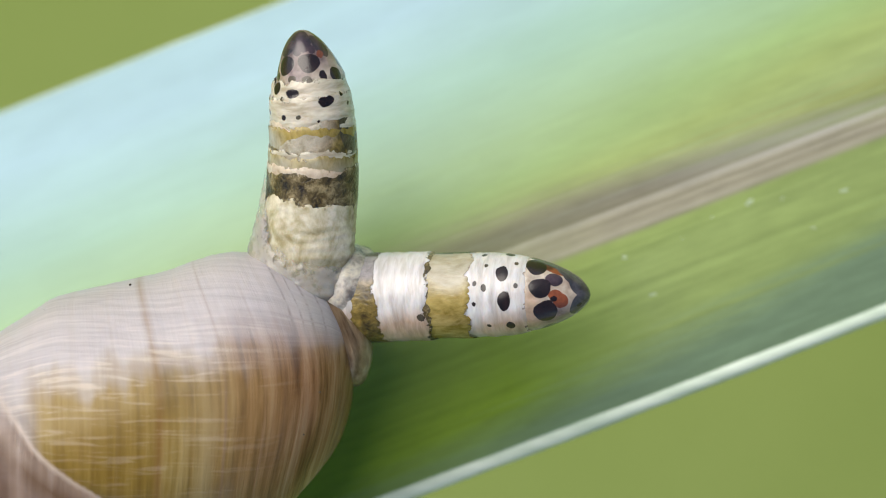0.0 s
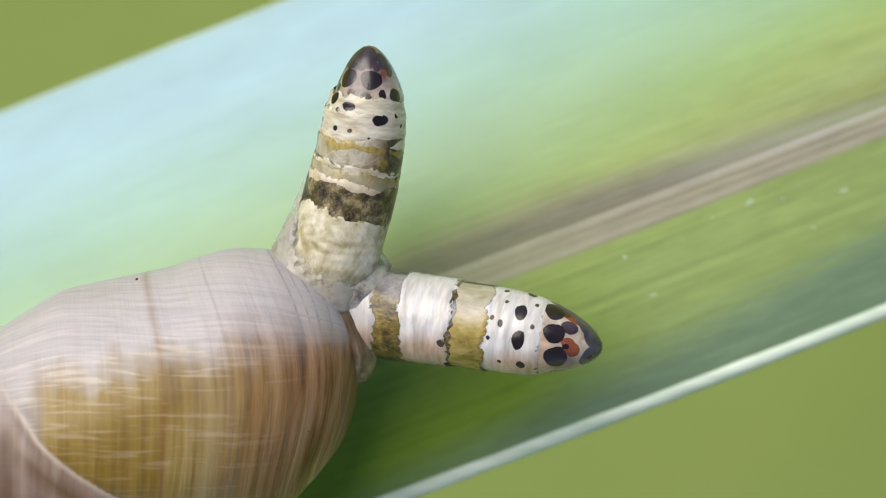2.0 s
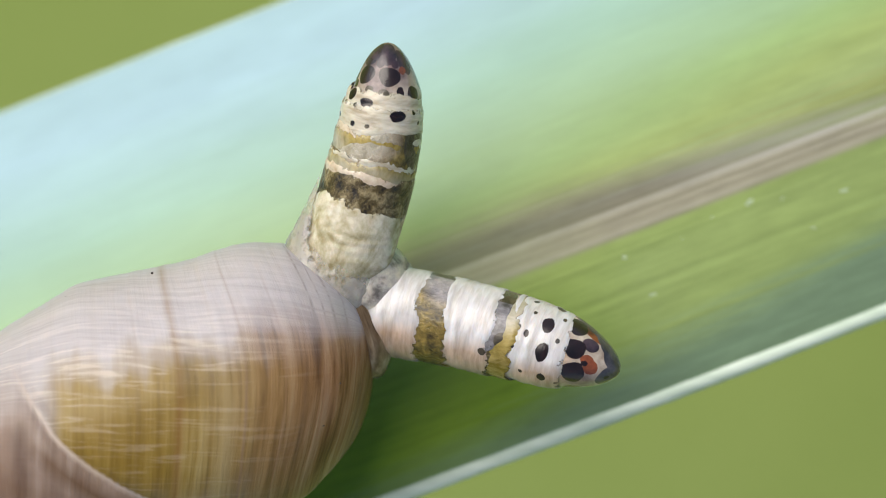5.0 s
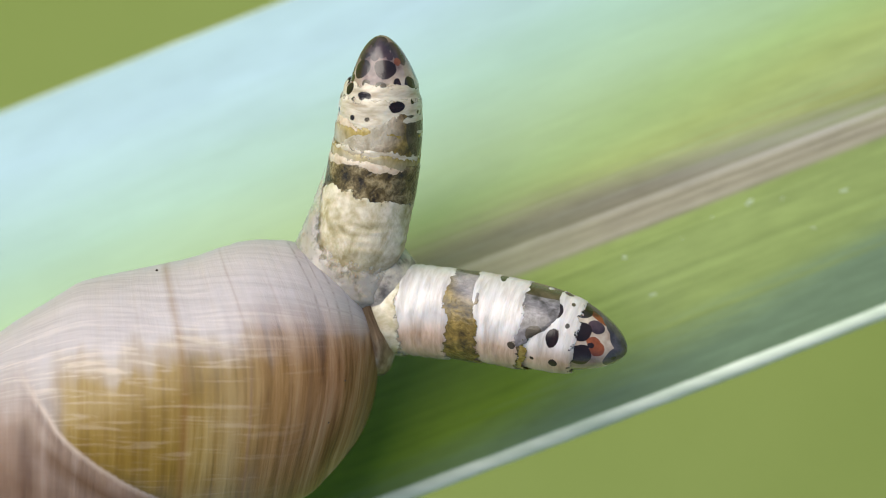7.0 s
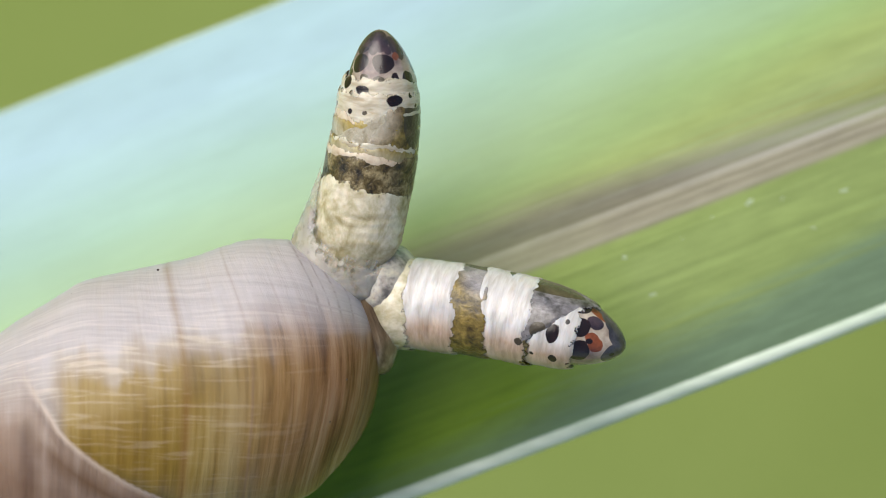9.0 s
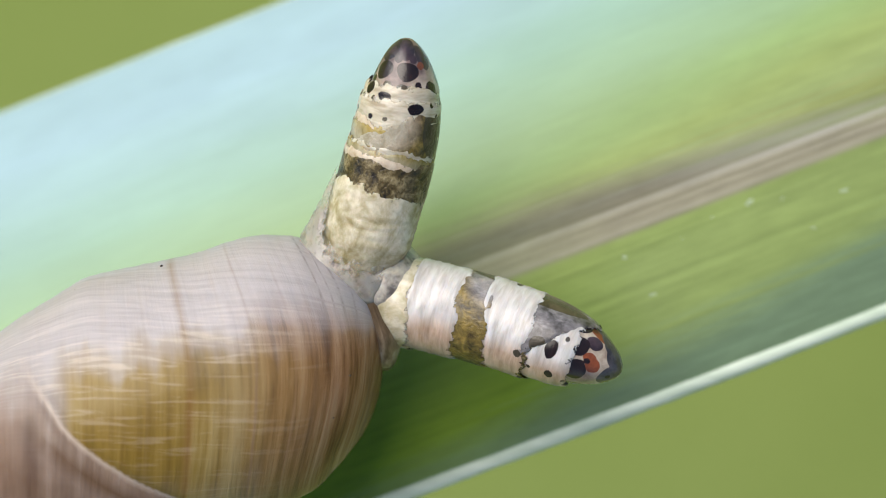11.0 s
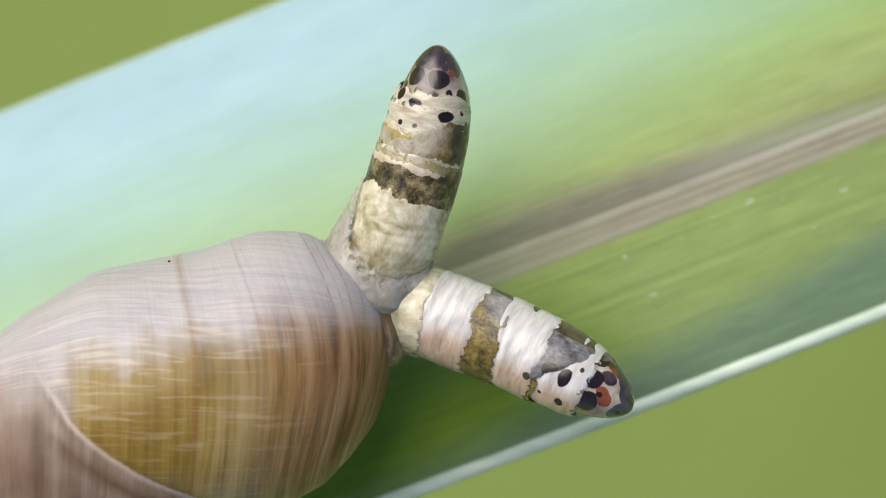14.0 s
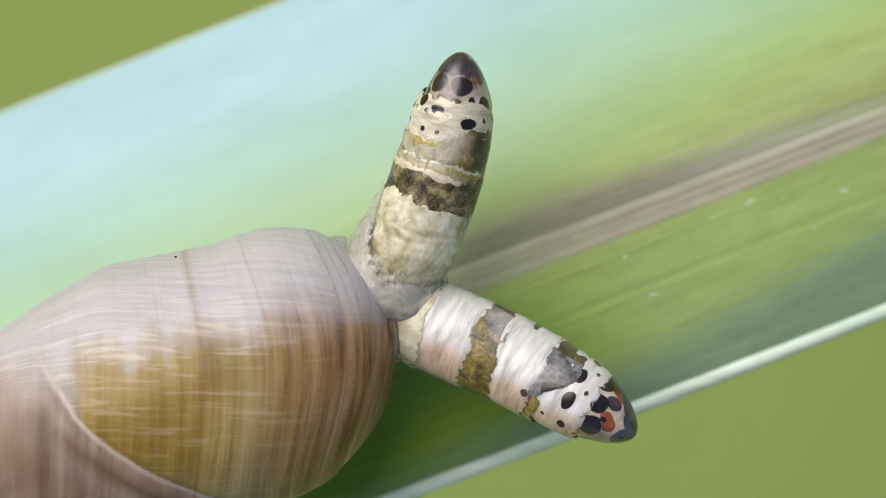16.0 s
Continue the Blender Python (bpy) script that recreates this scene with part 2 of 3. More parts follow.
    c = mix(nt, math_node(nt, "MULTIPLY", math_node(nt, "MULTIPLY", sf, dip), 0.55), c, (0.62, 0.52, 0.43))
    dd = math_node(nt, "ABSOLUTE", math_node(nt, "ADD", seam, 0.62))
    df = math_node(nt, "SUBTRACT", 1.0, math_node(nt, "MULTIPLY", dd, 2.2), True)
    df = math_node(nt, "MULTIPLY", df, ramp(nt, math_node(nt, "ADD", h01, math_node(nt, "MULTIPLY", lines, 0.2)), [(0.38, 1.0), (0.56, 0.0)]))
    c = mix(nt, math_node(nt, "MULTIPLY", df, 0.9), c, (0.13, 0.075, 0.04))
    nt.links.new(c, p.inputs["Base Color"])
    h = math_node(nt, "ADD", math_node(nt, "MULTIPLY", lines, 1.0), math_node(nt, "MULTIPLY", fine, 0.25))
    h = math_node(nt, "ADD", h, math_node(nt, "MULTIPLY", spiral, 0.12))
    h = math_node(nt, "MULTIPLY", h, ramp(nt, h01, [(0.55, 1.0), (0.80, 0.5)]))
    bump(nt, p, h, 0.055, 0.8)
    return m


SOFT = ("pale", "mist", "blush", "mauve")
# blush, pale and mist also hold painted light on the lower horn
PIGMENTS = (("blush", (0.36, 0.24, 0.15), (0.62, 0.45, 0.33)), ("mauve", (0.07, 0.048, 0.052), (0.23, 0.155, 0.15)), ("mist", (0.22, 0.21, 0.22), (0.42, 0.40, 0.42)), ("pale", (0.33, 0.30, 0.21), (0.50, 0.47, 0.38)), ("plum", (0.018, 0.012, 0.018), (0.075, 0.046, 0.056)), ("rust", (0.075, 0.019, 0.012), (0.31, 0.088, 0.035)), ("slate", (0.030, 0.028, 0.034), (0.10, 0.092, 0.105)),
            ("umber", (0.035, 0.028, 0.016), (0.10, 0.08, 0.05)), ("black", (0.006, 0.0035, 0.004), (0.024, 0.012, 0.012)))


def skin_material(name, low, high, grain=3.0, rough=0.3, streak=1.0, sss=0.2, coat=0.35, deep=0.03, mid=None, marks=False, veil=1.0, rim=0.0):
    """Wet skin: mottled between two colours; streak above 1 draws the mottling out along the horn. marks: takes the pigment spots of its mesh; rim: how softly, in mm, its front edge thins out."""
    m, nt, p = nodes_of(name, rough=rough, spec=0.32, coat=coat, coat_rough=0.27, sss=sss)
    vec = coords(nt, (1.0 / streak, 1.0, 1.0))
    a = noise_node(nt, vec, grain, 4.0, 0.6, 0.3)
    b = noise_node(nt, vec, grain * 4.0, 3.0, 0.6)
    f = math_node(nt, "ADD", math_node(nt, "MULTIPLY", a, 0.75), math_node(nt, "MULTIPLY", b, 0.25))
    c = ramp(nt, f, [(0.36, low), (0.5, mid), (0.64, high)] if mid else [(0.36, low), (0.64, high)])
    if rim:
        blotch = noise_node(nt, coords(nt, (1.0, 1.0, 1.0)), 4.5, 2.0, 0.6)
        edge = math_node(nt, "ADD", attribute(nt, "rim"), math_node(nt, "MULTIPLY", math_node(nt, "SUBTRACT", blotch, 0.5), 0.55 + 2.0 * rim))
        edge = math_node(nt, "DIVIDE", edge, rim, True)
        if veil < 1:
            edge = math_node(nt, "MULTIPLY", edge, ramp(nt, f, [(0.40, 1.0), (0.60, veil)]))
        nt.links.new(edge, p.inputs["Alpha"])
    if marks:
        rag = math_node(nt, "MULTIPLY", math_node(nt, "SUBTRACT", b, 0.5), 0.30)
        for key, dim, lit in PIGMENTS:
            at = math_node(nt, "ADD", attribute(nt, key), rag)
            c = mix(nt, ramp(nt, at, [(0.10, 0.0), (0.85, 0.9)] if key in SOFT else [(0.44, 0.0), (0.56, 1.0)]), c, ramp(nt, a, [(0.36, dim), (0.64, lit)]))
    nt.links.new(c, p.inputs["Base Color"])
    bump(nt, p, math_node(nt, "ADD", a, math_node(nt, "MULTIPLY", b, 0.4)), deep, 0.8)
    return m


MAT = {
    "ground": ground_material(),
    "blade": leaf_material(),
    "margin": skin_material("leaf_margin", (0.46, 0.58, 0.45), (0.68, 0.78, 0.66), 1.2, 0.5, 8.0, 0.0, 0.0, 0.02),
    "fleck": skin_material("pale_fleck", (0.34, 0.46, 0.25), (0.56, 0.64, 0.45), 6.0, 0.5, 1.0, 0.0, 0.0, 0.01),
    "shell": shell_material(),
    "grit": skin_material("dark_grit", (0.02, 0.016, 0.012), (0.09, 0.07, 0.05), 6.0, 0.7, 1.0, 0.0, 0.0),
    "head": skin_material("grey_skin", (0.14, 0.13, 0.12), (0.64, 0.60, 0.49), 1.8, 0.26, 1.0, 0.4, 0.5, 0.025, (0.41, 0.385, 0.345)),
    "mantle": skin_material("mantle_skin", (0.085, 0.05, 0.022), (0.44, 0.35, 0.23), 1.5, 0.32, 5.0, 0.3, 0.3, 0.05, (0.25, 0.175, 0.10)),
    "sleeve": skin_material("sleeve_skin", (0.27, 0.25, 0.235), (0.68, 0.64, 0.52), 1.6, 0.2, 1.0, 0.4, 0.7, 0.02, (0.51, 0.48, 0.42), veil=0.35, rim=0.35),
    "net": skin_material("pale_net", (0.30, 0.235, 0.185), (0.60, 0.53, 0.44), 1.6, 0.2, coat=0.8, marks=True),
    "tan": skin_material("tan_skin", (0.44, 0.33, 0.22), (0.70, 0.61, 0.48), 2.5, 0.28, 1.5, marks=True, rim=0.07),
    "white": skin_material("white_skin", (0.48, 0.455, 0.43), (0.71, 0.70, 0.70), 0.8, 0.28, 0.18, 0.3, 0.4, 0.014, (0.60, 0.585, 0.575), marks=True, rim=0.06),
    "ivory": skin_material("ivory_skin", (0.40, 0.34, 0.24), (0.71, 0.67, 0.56), 0.9, 0.24, 0.25, 0.3, 0.5, 0.014, (0.57, 0.52, 0.41), marks=True, rim=0.07),
    "cream": skin_material("cream_skin", (0.32, 0.275, 0.14), (0.75, 0.70, 0.56), 1.6, 0.24, 1.2, 0.3, 0.6, 0.03, (0.53, 0.48, 0.33), marks=True, rim=0.09),
    "smoke": skin_material("smoky_skin", (0.055, 0.050, 0.045), (0.30, 0.285, 0.30), 2.0, 0.25, 1.2, 0.1, 0.8, 0.05, (0.17, 0.16, 0.165), marks=True, rim=0.10),
    "olive": skin_material("olive_skin", (0.19, 0.14, 0.022), (0.44, 0.34, 0.11), 2.6, 0.26, 2.0, coat=0.35, deep=0.03, marks=True, rim=0.09),
    "murk": skin_material("murky_olive_skin", (0.035, 0.024, 0.008), (0.30, 0.215, 0.055), 2.8, 0.28, 1.2, deep=0.08, mid=(0.145, 0.105, 0.025), marks=True, rim=0.10),
    "dark": skin_material("dark_band_skin", (0.014, 0.011, 0.007), (0.30, 0.245, 0.13), 3.0, 0.28, 1.0, 0.1, deep=0.09, mid=(0.095, 0.070, 0.026), marks=True, rim=0.09),
}


# ---- mesh helpers ----
def mesh_of(name, verts, faces, mats, slots=None, uvs=None, smooth=True):
    me = bpy.data.meshes.new(name)
    me.from_pydata([tuple(c * U for c in v) for v in verts], [], faces)
    for m in mats:
        me.materials.append(MAT[m])
    if slots:
        me.polygons.foreach_set("material_index", slots)
    if uvs:
        layer = me.uv_layers.new(name="plan")
        for loop in me.loops:
            layer.data[loop.index].uv = uvs[loop.vertex_index]
    me.polygons.foreach_set("use_smooth", [smooth] * len(me.polygons))
    me.update()
    return me


def part(name, me, parent, label=""):
    ob = new(name, me)
    ob.parent = parent
    return tagged(ob, label)


def curve(table, x):
    """Smooth reading of a table of (x, y) rows."""
    xs, ys = [r[0] for r in table], [r[1] for r in table]
    if x <= xs[0]:
        return ys[0]
    for i in range(len(xs) - 1):
        if x <= xs[i + 1]:
            f = (x - xs[i]) / (xs[i + 1] - xs[i])
            m0 = (ys[i + 1] - ys[i - 1]) / (xs[i + 1] - xs[i - 1]) if i else (ys[1] - ys[0]) / (xs[1] - xs[0])
            j = min(i + 2, len(xs) - 1)
            m1 = (ys[j] - ys[i]) / (xs[j] - xs[i])
            d = xs[i + 1] - xs[i]
            f2, f3 = f * f, f * f * f
            return (2 * f3 - 3 * f2 + 1) * ys[i] + (f3 - 2 * f2 + f) * d * m0 + (3 * f2 - 2 * f3) * ys[i + 1] + (f3 - f2) * d * m1
    return ys[-1]


def grid_faces(rows, cols, closed):
    out = []
    n = cols if closed else cols - 1
    for i in range(rows - 1):
        for j in range(n):
            k = (j + 1) % cols
            out.append((i * cols + j, i * cols + k, (i + 1) * cols + k, (i + 1) * cols + j))
    return out


# ---- ground ----
def build_ground():
    z = -9000
    me = bpy.data.meshes.new("ground")
    s = 200.0
    me.from_pydata([(-s, -s, z * U), (s, -s, z * U), (s, s, z * U), (-s, s, z * U)], [], [(0, 1, 2, 3)])
    me.materials.append(MAT["ground"])
    tagged(new("ground", me), "smooth green meadow ground far below the leaf", "ground", kind="structure")


build_ground()

# ---- the leaf ----
LEAF_TURN = radians(20.8)
LOW, RIB, HIGH = -407, -42, 582


def leaf_height(a, b):
    v = b - RIB
    z = -0.00094 * v * v if v > 0 else 0.02 * v - 0.0001 * v * v
    z -= 9 * math.exp(-(v / 26) ** 2)
    return z - 0.00010 * (a - 150) ** 2


def leaf_point(a, b, lift=0.0):
    c, s = math.cos(LEAF_TURN), math.sin(LEAF_TURN)
    return (a * c - b * s, a * s + b * c, leaf_height(a, b) + lift)


def leaf_width(a):
    """Taper towards the tip and the base."""
    if a > 1500:
        return max(0.02, 1 - ((a - 1500) / 3600) ** 1.6)
    return 1.0 if a > -3000 else 1 - 0.4 * (-3000 - a) / 6300


def build_leaf():
    leaf = new("leaf")
    tagged(leaf, "long glossy green reed leaf with pale margin and dry midrib", "leaf")
    stations = [-9300 + 300 * i for i in range(21)] + [-3200 + 50 * i for i in range(110)] + [2350 + 200 * i for i in range(14)]
    cross = [LOW + (HIGH - LOW) * j / 96 for j in range(97)]
    verts, uvs = [], []
    for a in stations:
        w = leaf_width(a)
        for b in cross:
            bb = RIB + (b - RIB) * w
            verts.append(leaf_point(a, bb))
            uvs.append((a / 60, (b - RIB) / 60))
    n = len(verts)
    for a in stations:
        w = leaf_width(a)
        for b in cross:
            x, y, z = leaf_point(a, RIB + (b - RIB) * w)
            verts.append((x, y, z - 16))
            uvs.append((a / 60, (b - RIB) / 60))
    rows, cols = len(stations), len(cross)
    faces = grid_faces(rows, cols, False)
    faces += [tuple(n + i for i in reversed(f)) for f in faces]
    for i in range(rows - 1):
        p, q = i * cols, (i + 1) * cols
        faces.append((p, q, n + q, n + p))
        p, q = p + cols - 1, q + cols - 1
        faces.append((q, p, n + p, n + q))
    part("blade", mesh_of("blade", verts, faces, ["blade"], None, uvs), leaf, "green ribbed blade, sky sheen painted pale blue along its upper side")
    for name, b0, r in (("margin", LOW, 15.0), ("margin", HIGH, 3.5)):
        verts = []
        for a in stations:
            w = leaf_width(a)
            bb = RIB + (b0 - RIB) * w
            x, y, z = leaf_point(a, bb, -6)
            for k in range(8):
                t = 2 * math.pi * k / 8
                ry = r * max(w, 0.2) * (1 + 0.12 * noise.noise((a * 0.01, b0, 0)))
                verts.append((x - math.sin(LEAF_TURN) * ry * math.cos(t), y + math.cos(LEAF_TURN) * ry * math.cos(t), z + ry * 0.8 * math.sin(t)))
        part(name, mesh_of(name, verts, grid_faces(rows, 8, True), ["margin"]), leaf, "pale whitish margin")
    # pale flecks scuffed into the cuticle
    rnd = random.Random(4)
    for x, y, size in ((762, 112, 10), (577, 88, 8), (342, -15, 6), (505, 60, 4), (700, 40, 5), (395, -85, 6), (640, 95, 4), (450, 20, 3)):
        a, b = x * math.cos(LEAF_TURN) + y * math.sin(LEAF_TURN), y * math.cos(LEAF_TURN) - x * math.sin(LEAF_TURN)
        px, py, pz = leaf_point(a, b)
        verts, faces = [(px, py, pz + 1.6)], []
        n = 14
        for k in range(n):
            t = 2 * math.pi * k / n
            r = size * rnd.uniform(0.25, 1.1)
            qx, qy, qz = leaf_point(a + r * 1.3 * math.cos(t), b + r * 0.7 * math.sin(t))
            verts.append((qx, qy, qz + 0.2))
        faces = [(0, 1 + k, 1 + (k + 1) % n) for k in range(n)]
        part("fleck", mesh_of("fleck", verts, faces, ["fleck"]), leaf)
    return leaf


build_leaf()

# ---- the snail ----
HOME = Vector((-484, -259, 0))       # where the shell's middle stands at the start
SHELL_TURN = 20.0
snail = new("snail")
tagged(snail, "amber snail on the leaf, horns swollen by striped parasite sacs", "snail")
snail.matrix_world = Matrix.Translation(HOME * U)

SHELL_SIDE = [(-610, 0), (-598, 42), (-560, 84), (-500, 118), (-430, 142), (-335, 190), (-241, 225), (-120, 238), (60, 242), (142, 233), (190, 216), (229, 195),
              (270, 164), (299, 124), (317, 82), (326, 40), (329, 0)]


SHELL_TOP = [(-610, 0), (-598, 42), (-560, 88), (-500, 124), (-430, 160), (-335, 198), (-282, 216), (-213, 232), (-167, 243), (-133, 248), (-63, 240), (2, 231), (59, 223), (105, 224), (151, 220),
             (194, 205), (223, 189), (268, 146), (302, 104), (320, 60), (327, 30), (329, 0)]


def build_shell():
    rows, cols = 190, 128
    verts, uvs, seam, dips = [], [], [], []
    for i in range(rows):
        f = i / (rows - 1)
        # crowd the rows towards both ends
        u = -609.7 + 938.4 * (f - 0.12 * math.sin(2 * math.pi * f) / 1.0)
        h = max(curve(SHELL_SIDE, u), 1.0)
        for j in range(cols):
            t = 2 * math.pi * j / cols
            sw, cz = math.sin(t), math.cos(t)
            w = (h if sw < 0 else max(curve(SHELL_TOP, u), 1.0)) * sw
            slip = -0.15 * (w - 20) * max(0.0, min(1.0, u / 220))
            # distance from the two seams between the whorls
            wq = w - 20
            q = u + 231 + (0.25 * wq if wq > 0 else 0.40 * wq - 0.0018 * wq * wq)
            q2 = u + 445 + 0.36 * w
            dip = max(0.0, min(1.0, (150 - w) / 90))     # the seam runs out towards the upper side
            m = 1.0 - 0.050 * dip * math.exp(-(q / 14) ** 2) - 0.05 * math.exp(-(q2 / 12) ** 2)
            if q < 0:
                m += 0.035 * dip * math.exp(-((q + 75) / 60) ** 2)
            # growth lines lie along the lip, more slanting on the older part
            near = max(0.0, min(1.0, (u + 50) / 300))
            g = u - (0.36 - 0.28 * near) * w + (0.0006 + 0.0012 * near) * w * w
            # raised growth lines and shallow dents
            m += 0.006 * noise.noise((g * 0.045, w * 0.002, 3.0)) + 0.0035 * noise.noise((g * 0.16, w * 0.004, 7.0))
            m += 0.010 * noise.noise((u * 0.006, w * 0.006, cz))
            verts.append((u - slip, -20 + w * m, h * 0.88 * cz * m))
            uvs.append((g / 60, math.degrees(math.atan2(sw, max(cz, -0.2))) / 90 * 5.5))
            seam.append(q / 60)
            dips.append(dip)
    faces = grid_faces(rows, cols, True)
    # the mouth on the underside, towards the head
    keep = []
    for fc in faces:
        c = [sum(verts[k][i] for k in fc) / 4 for i in range(3)]
        if c[0] > 60 and c[2] < -60:
            continue
        keep.append(fc)
    me = mesh_of("shell", verts, keep, ["shell"], None, uvs)
    me.attributes.new("seam", "FLOAT", "POINT").data.foreach_set("value", seam)
    me.attributes.new("dip", "FLOAT", "POINT").data.foreach_set("value", dips)
    ob = part("shell", me, snail, "glossy translucent whitish and amber shell with growth lines")
    ob.matrix_basis = pose(0, 0, 240 * U, 0, 0, SHELL_TURN)
    # grit caught on the growth lines
    for u, w, size in ((9, 226, 2.2), (-150, 236, 1.5), (262, -60, 1.8), (210, -120, 1.6)):
        z = 0.88 * 236 * math.sqrt(max(0.02, 1 - (w / 252) ** 2)) * (1 if w > 0 else 0.9)
        verts = []
        for i in range(5):
            for j in range(8):
                p, t = math.pi * (i + 0.05) / 4.1, math.pi * j / 4
                k = size * (1 + 0.5 * noise.noise((i * 1.7 + u, j * 1.3, 0)))
                verts.append((u + k * math.cos(p), w - 20 + k * math.sin(p) * math.cos(t), z + k * math.sin(p) * math.sin(t)))
        part("grit", mesh_of("grit", verts, grid_faces(5, 8, True), ["grit"]), ob)
    sol = ob.modifiers.new("thickness", "SOLIDIFY")
    sol.thickness, sol.offset = 0.00009, -1
    return ob


build_shell()


def blob(name, centre, axes, turn, mat, lumps, label, seed=0.0, flat=None):
    """A lumpy ellipsoid; flat: the height above the leaf at which its underside is cut, following the blade."""
    rows, cols = 40, 64
    verts = []
    c, s = math.cos(radians(turn)), math.sin(radians(turn))
    for i in range(rows):
        p = math.pi * (i + 0.001) / (rows - 0.998)
        for j in range(cols):
            t = 2 * math.pi * j / cols
            d = Vector((math.cos(p), math.sin(p) * math.cos(t), math.sin(p) * math.sin(t)))
            k = 1 + lumps * noise.noise(d * 3.0 + Vector((seed, 0, 0))) + 0.45 * lumps * noise.noise(d * 9.0 + Vector((0, seed, 0)))
            x, y, z = d.x * axes[0] * k, d.y * axes[1] * k, d.z * axes[2] * k
            z += centre[2]
            px, py = centre[0] + x * c - y * s, centre[1] + x * s + y * c
            if flat is not None:
                wx, wy = px + HOME.x, py + HOME.y
                z = max(z, flat) + leaf_height(wx * math.cos(LEAF_TURN) + wy * math.sin(LEAF_TURN), wy * math.cos(LEAF_TURN) - wx * math.sin(LEAF_TURN))
            verts.append((px, py, z))
    return part(name, mesh_of(name, verts, grid_faces(rows, cols, True), [mat]), snail, label)


blob("foot", (-110, -40, 60), (470, 140, 110), 20, "head", 0.08, "grey flat creeping foot", 2.0, 0.5)
head = blob("head", (306, 186, 204), (80, 86, 98), -40, "head", 0.035, "grey-beige wrinkled moist head", 5.0)
mantle = blob("mantle", (0, 0, 0), (112, 60, 78), 0, "mantle", 0.025, "cream-brown folded mantle edge along the shell's lip", 3.0)
mantle.matrix_basis = pose(288 * U, 118 * U, 226 * U, 0, 0, -68)
blob("neck", (208, 98, 150), (140, 140, 110), 10, "head", 0.08, "grey-beige moist neck under the shell's lip", 8.0)

# ---- the two swollen horns ----
HORN_SIDE = [(0, 0), (2, 8.5), (6, 15.5), (15, 26), (30, 37.5), (50, 48), (65, 54.5), (76, 58.5), (95, 64), (110, 67.3), (130, 70.5), (160, 72.8), (190, 73), (250, 73.1), (330, 73.6), (400, 74.4), (560, 75.5)]


def pigment_at(s, turn, spots):
    """How deep a place of the skin lies in each kind of pigment: 0.5 at a patch's edge."""
    out = {}
    r = max(curve(HORN_SIDE, max(s, 0.5)), 10)
    for k, (s0, turn0, rs, ra, kind) in enumerate(spots):
        da = radians((turn - turn0 + 180) % 360 - 180) * r
        ds = s - s0
        if abs(da) > 3 * ra + 30 or abs(ds) > 3 * rs + 30:
            continue
        d = math.hypot(ds / rs, da / ra)
        wob = 1 + 0.16 * noise.noise((ds / rs + 7.3 * k, da / ra, 2.0))
        out[kind] = max(out.get(kind, 0.0), min(1.0, max(0.0, 0.5 + (wob - d) * min(rs, ra) / (34 if kind in SOFT else 9))))
    return out


def band(name, parent, front, shown, grow, mat, jag, spots, label, seed, skew=0.0, shift=0.0):
    """A ring of the sac. Its origin lies on the axis at its front edge; x points to the horn's tip. shown: the length that shows; behind it a tail narrows to slip under the next ring.
    grow: how much wider it is, to slide over the rings before it; shift: how far ahead lies the place whose width it has."""
    cols = 128
    length = shown + 28
    rows = max(8, int(length / 3))
    verts, rim, marks = [], [], {k[0]: [] for k in PIGMENTS}
    for i in range(rows + 1):
        f = i / rows
        for j in range(cols):
            turn = 360 * j / cols
            t = radians(turn)
            c, s1 = math.cos(t), math.sin(t)
            edge = jag * (1.0 * noise.noise((c * 1.6 + seed, s1 * 1.6, 1.0)) + 0.8 * noise.noise((c * 4 + seed, s1 * 4, 2.0)) + 0.5 * noise.noise((c * 11, s1 * 11 + seed, 4.0)))
            edge += skew * s1
            s = front + length * f + edge * (1 - f) ** 3
            if front < 1:
                s = length * f ** 1.6
            s = max(s, 0.3)
            r = curve(HORN_SIDE, max(s - shift, 0.3)) + grow + (2.4 if shift > 100 else 0.0)
            r += 1.5 * f if name == "spotted_band" else -1.2 * f
            r -= 9.0 * max(0.0, (s - front - shown - (6 if front else 0)) / 22) ** 1.3
            if front:      # the front edge sinks into the ring before it
                r -= 3.2 * max(0.0, 1 - (s - front - edge) / 10) ** 2
            if mat in ("white", "ivory", "cream", "tan"):
                r += 0.55 * math.sin(s * 0.27 + 5 * noise.noise((c * 0.9, s1 * 0.9, s * 0.02 + seed))) * min(1.0, 3 * f)
            r += (0.2 if name.endswith("fold") else 0.5) * (noise.noise((c * 2, s1 * 2, s * 0.03)) + noise.noise((c * 5, s1 * 5, s * 0.05)))
            if name == "cream_band":
                r *= 1 - 0.32 * max(0.0, min(1.0, (s - front - 100) / 64)) ** 1.4
            verts.append((front - s, r * s1, r * c))
            rim.append((s - front - edge) / 60)
            got = pigment_at(s, turn, spots) if spots else {}
            for key in marks:
                marks[key].append(got.get(key, 0.0))
    me = mesh_of(name, verts, grid_faces(rows + 1, cols, True), [mat])
    me.attributes.new("rim", "FLOAT", "POINT").data.foreach_set("value", rim)
    for key in marks:
        me.attributes.new(key, "FLOAT", "POINT").data.foreach_set("value", marks[key])
    return part(name, me, parent, label)


def axis_place(s, bend, reach=430.0):
    """Where the axis of a horn that bends by so many degrees lies s behind the tip, and its turn there."""
    n, x, y = 8, 0.0, 0.0
    for k in range(n):
        a = radians(bend * (0.5 - (k + 0.5) / n * s / reach))
        x, y = x - s / n * math.cos(a), y + s / n * math.sin(a)
    return x, y, -bend * (0.5 - s / reach)


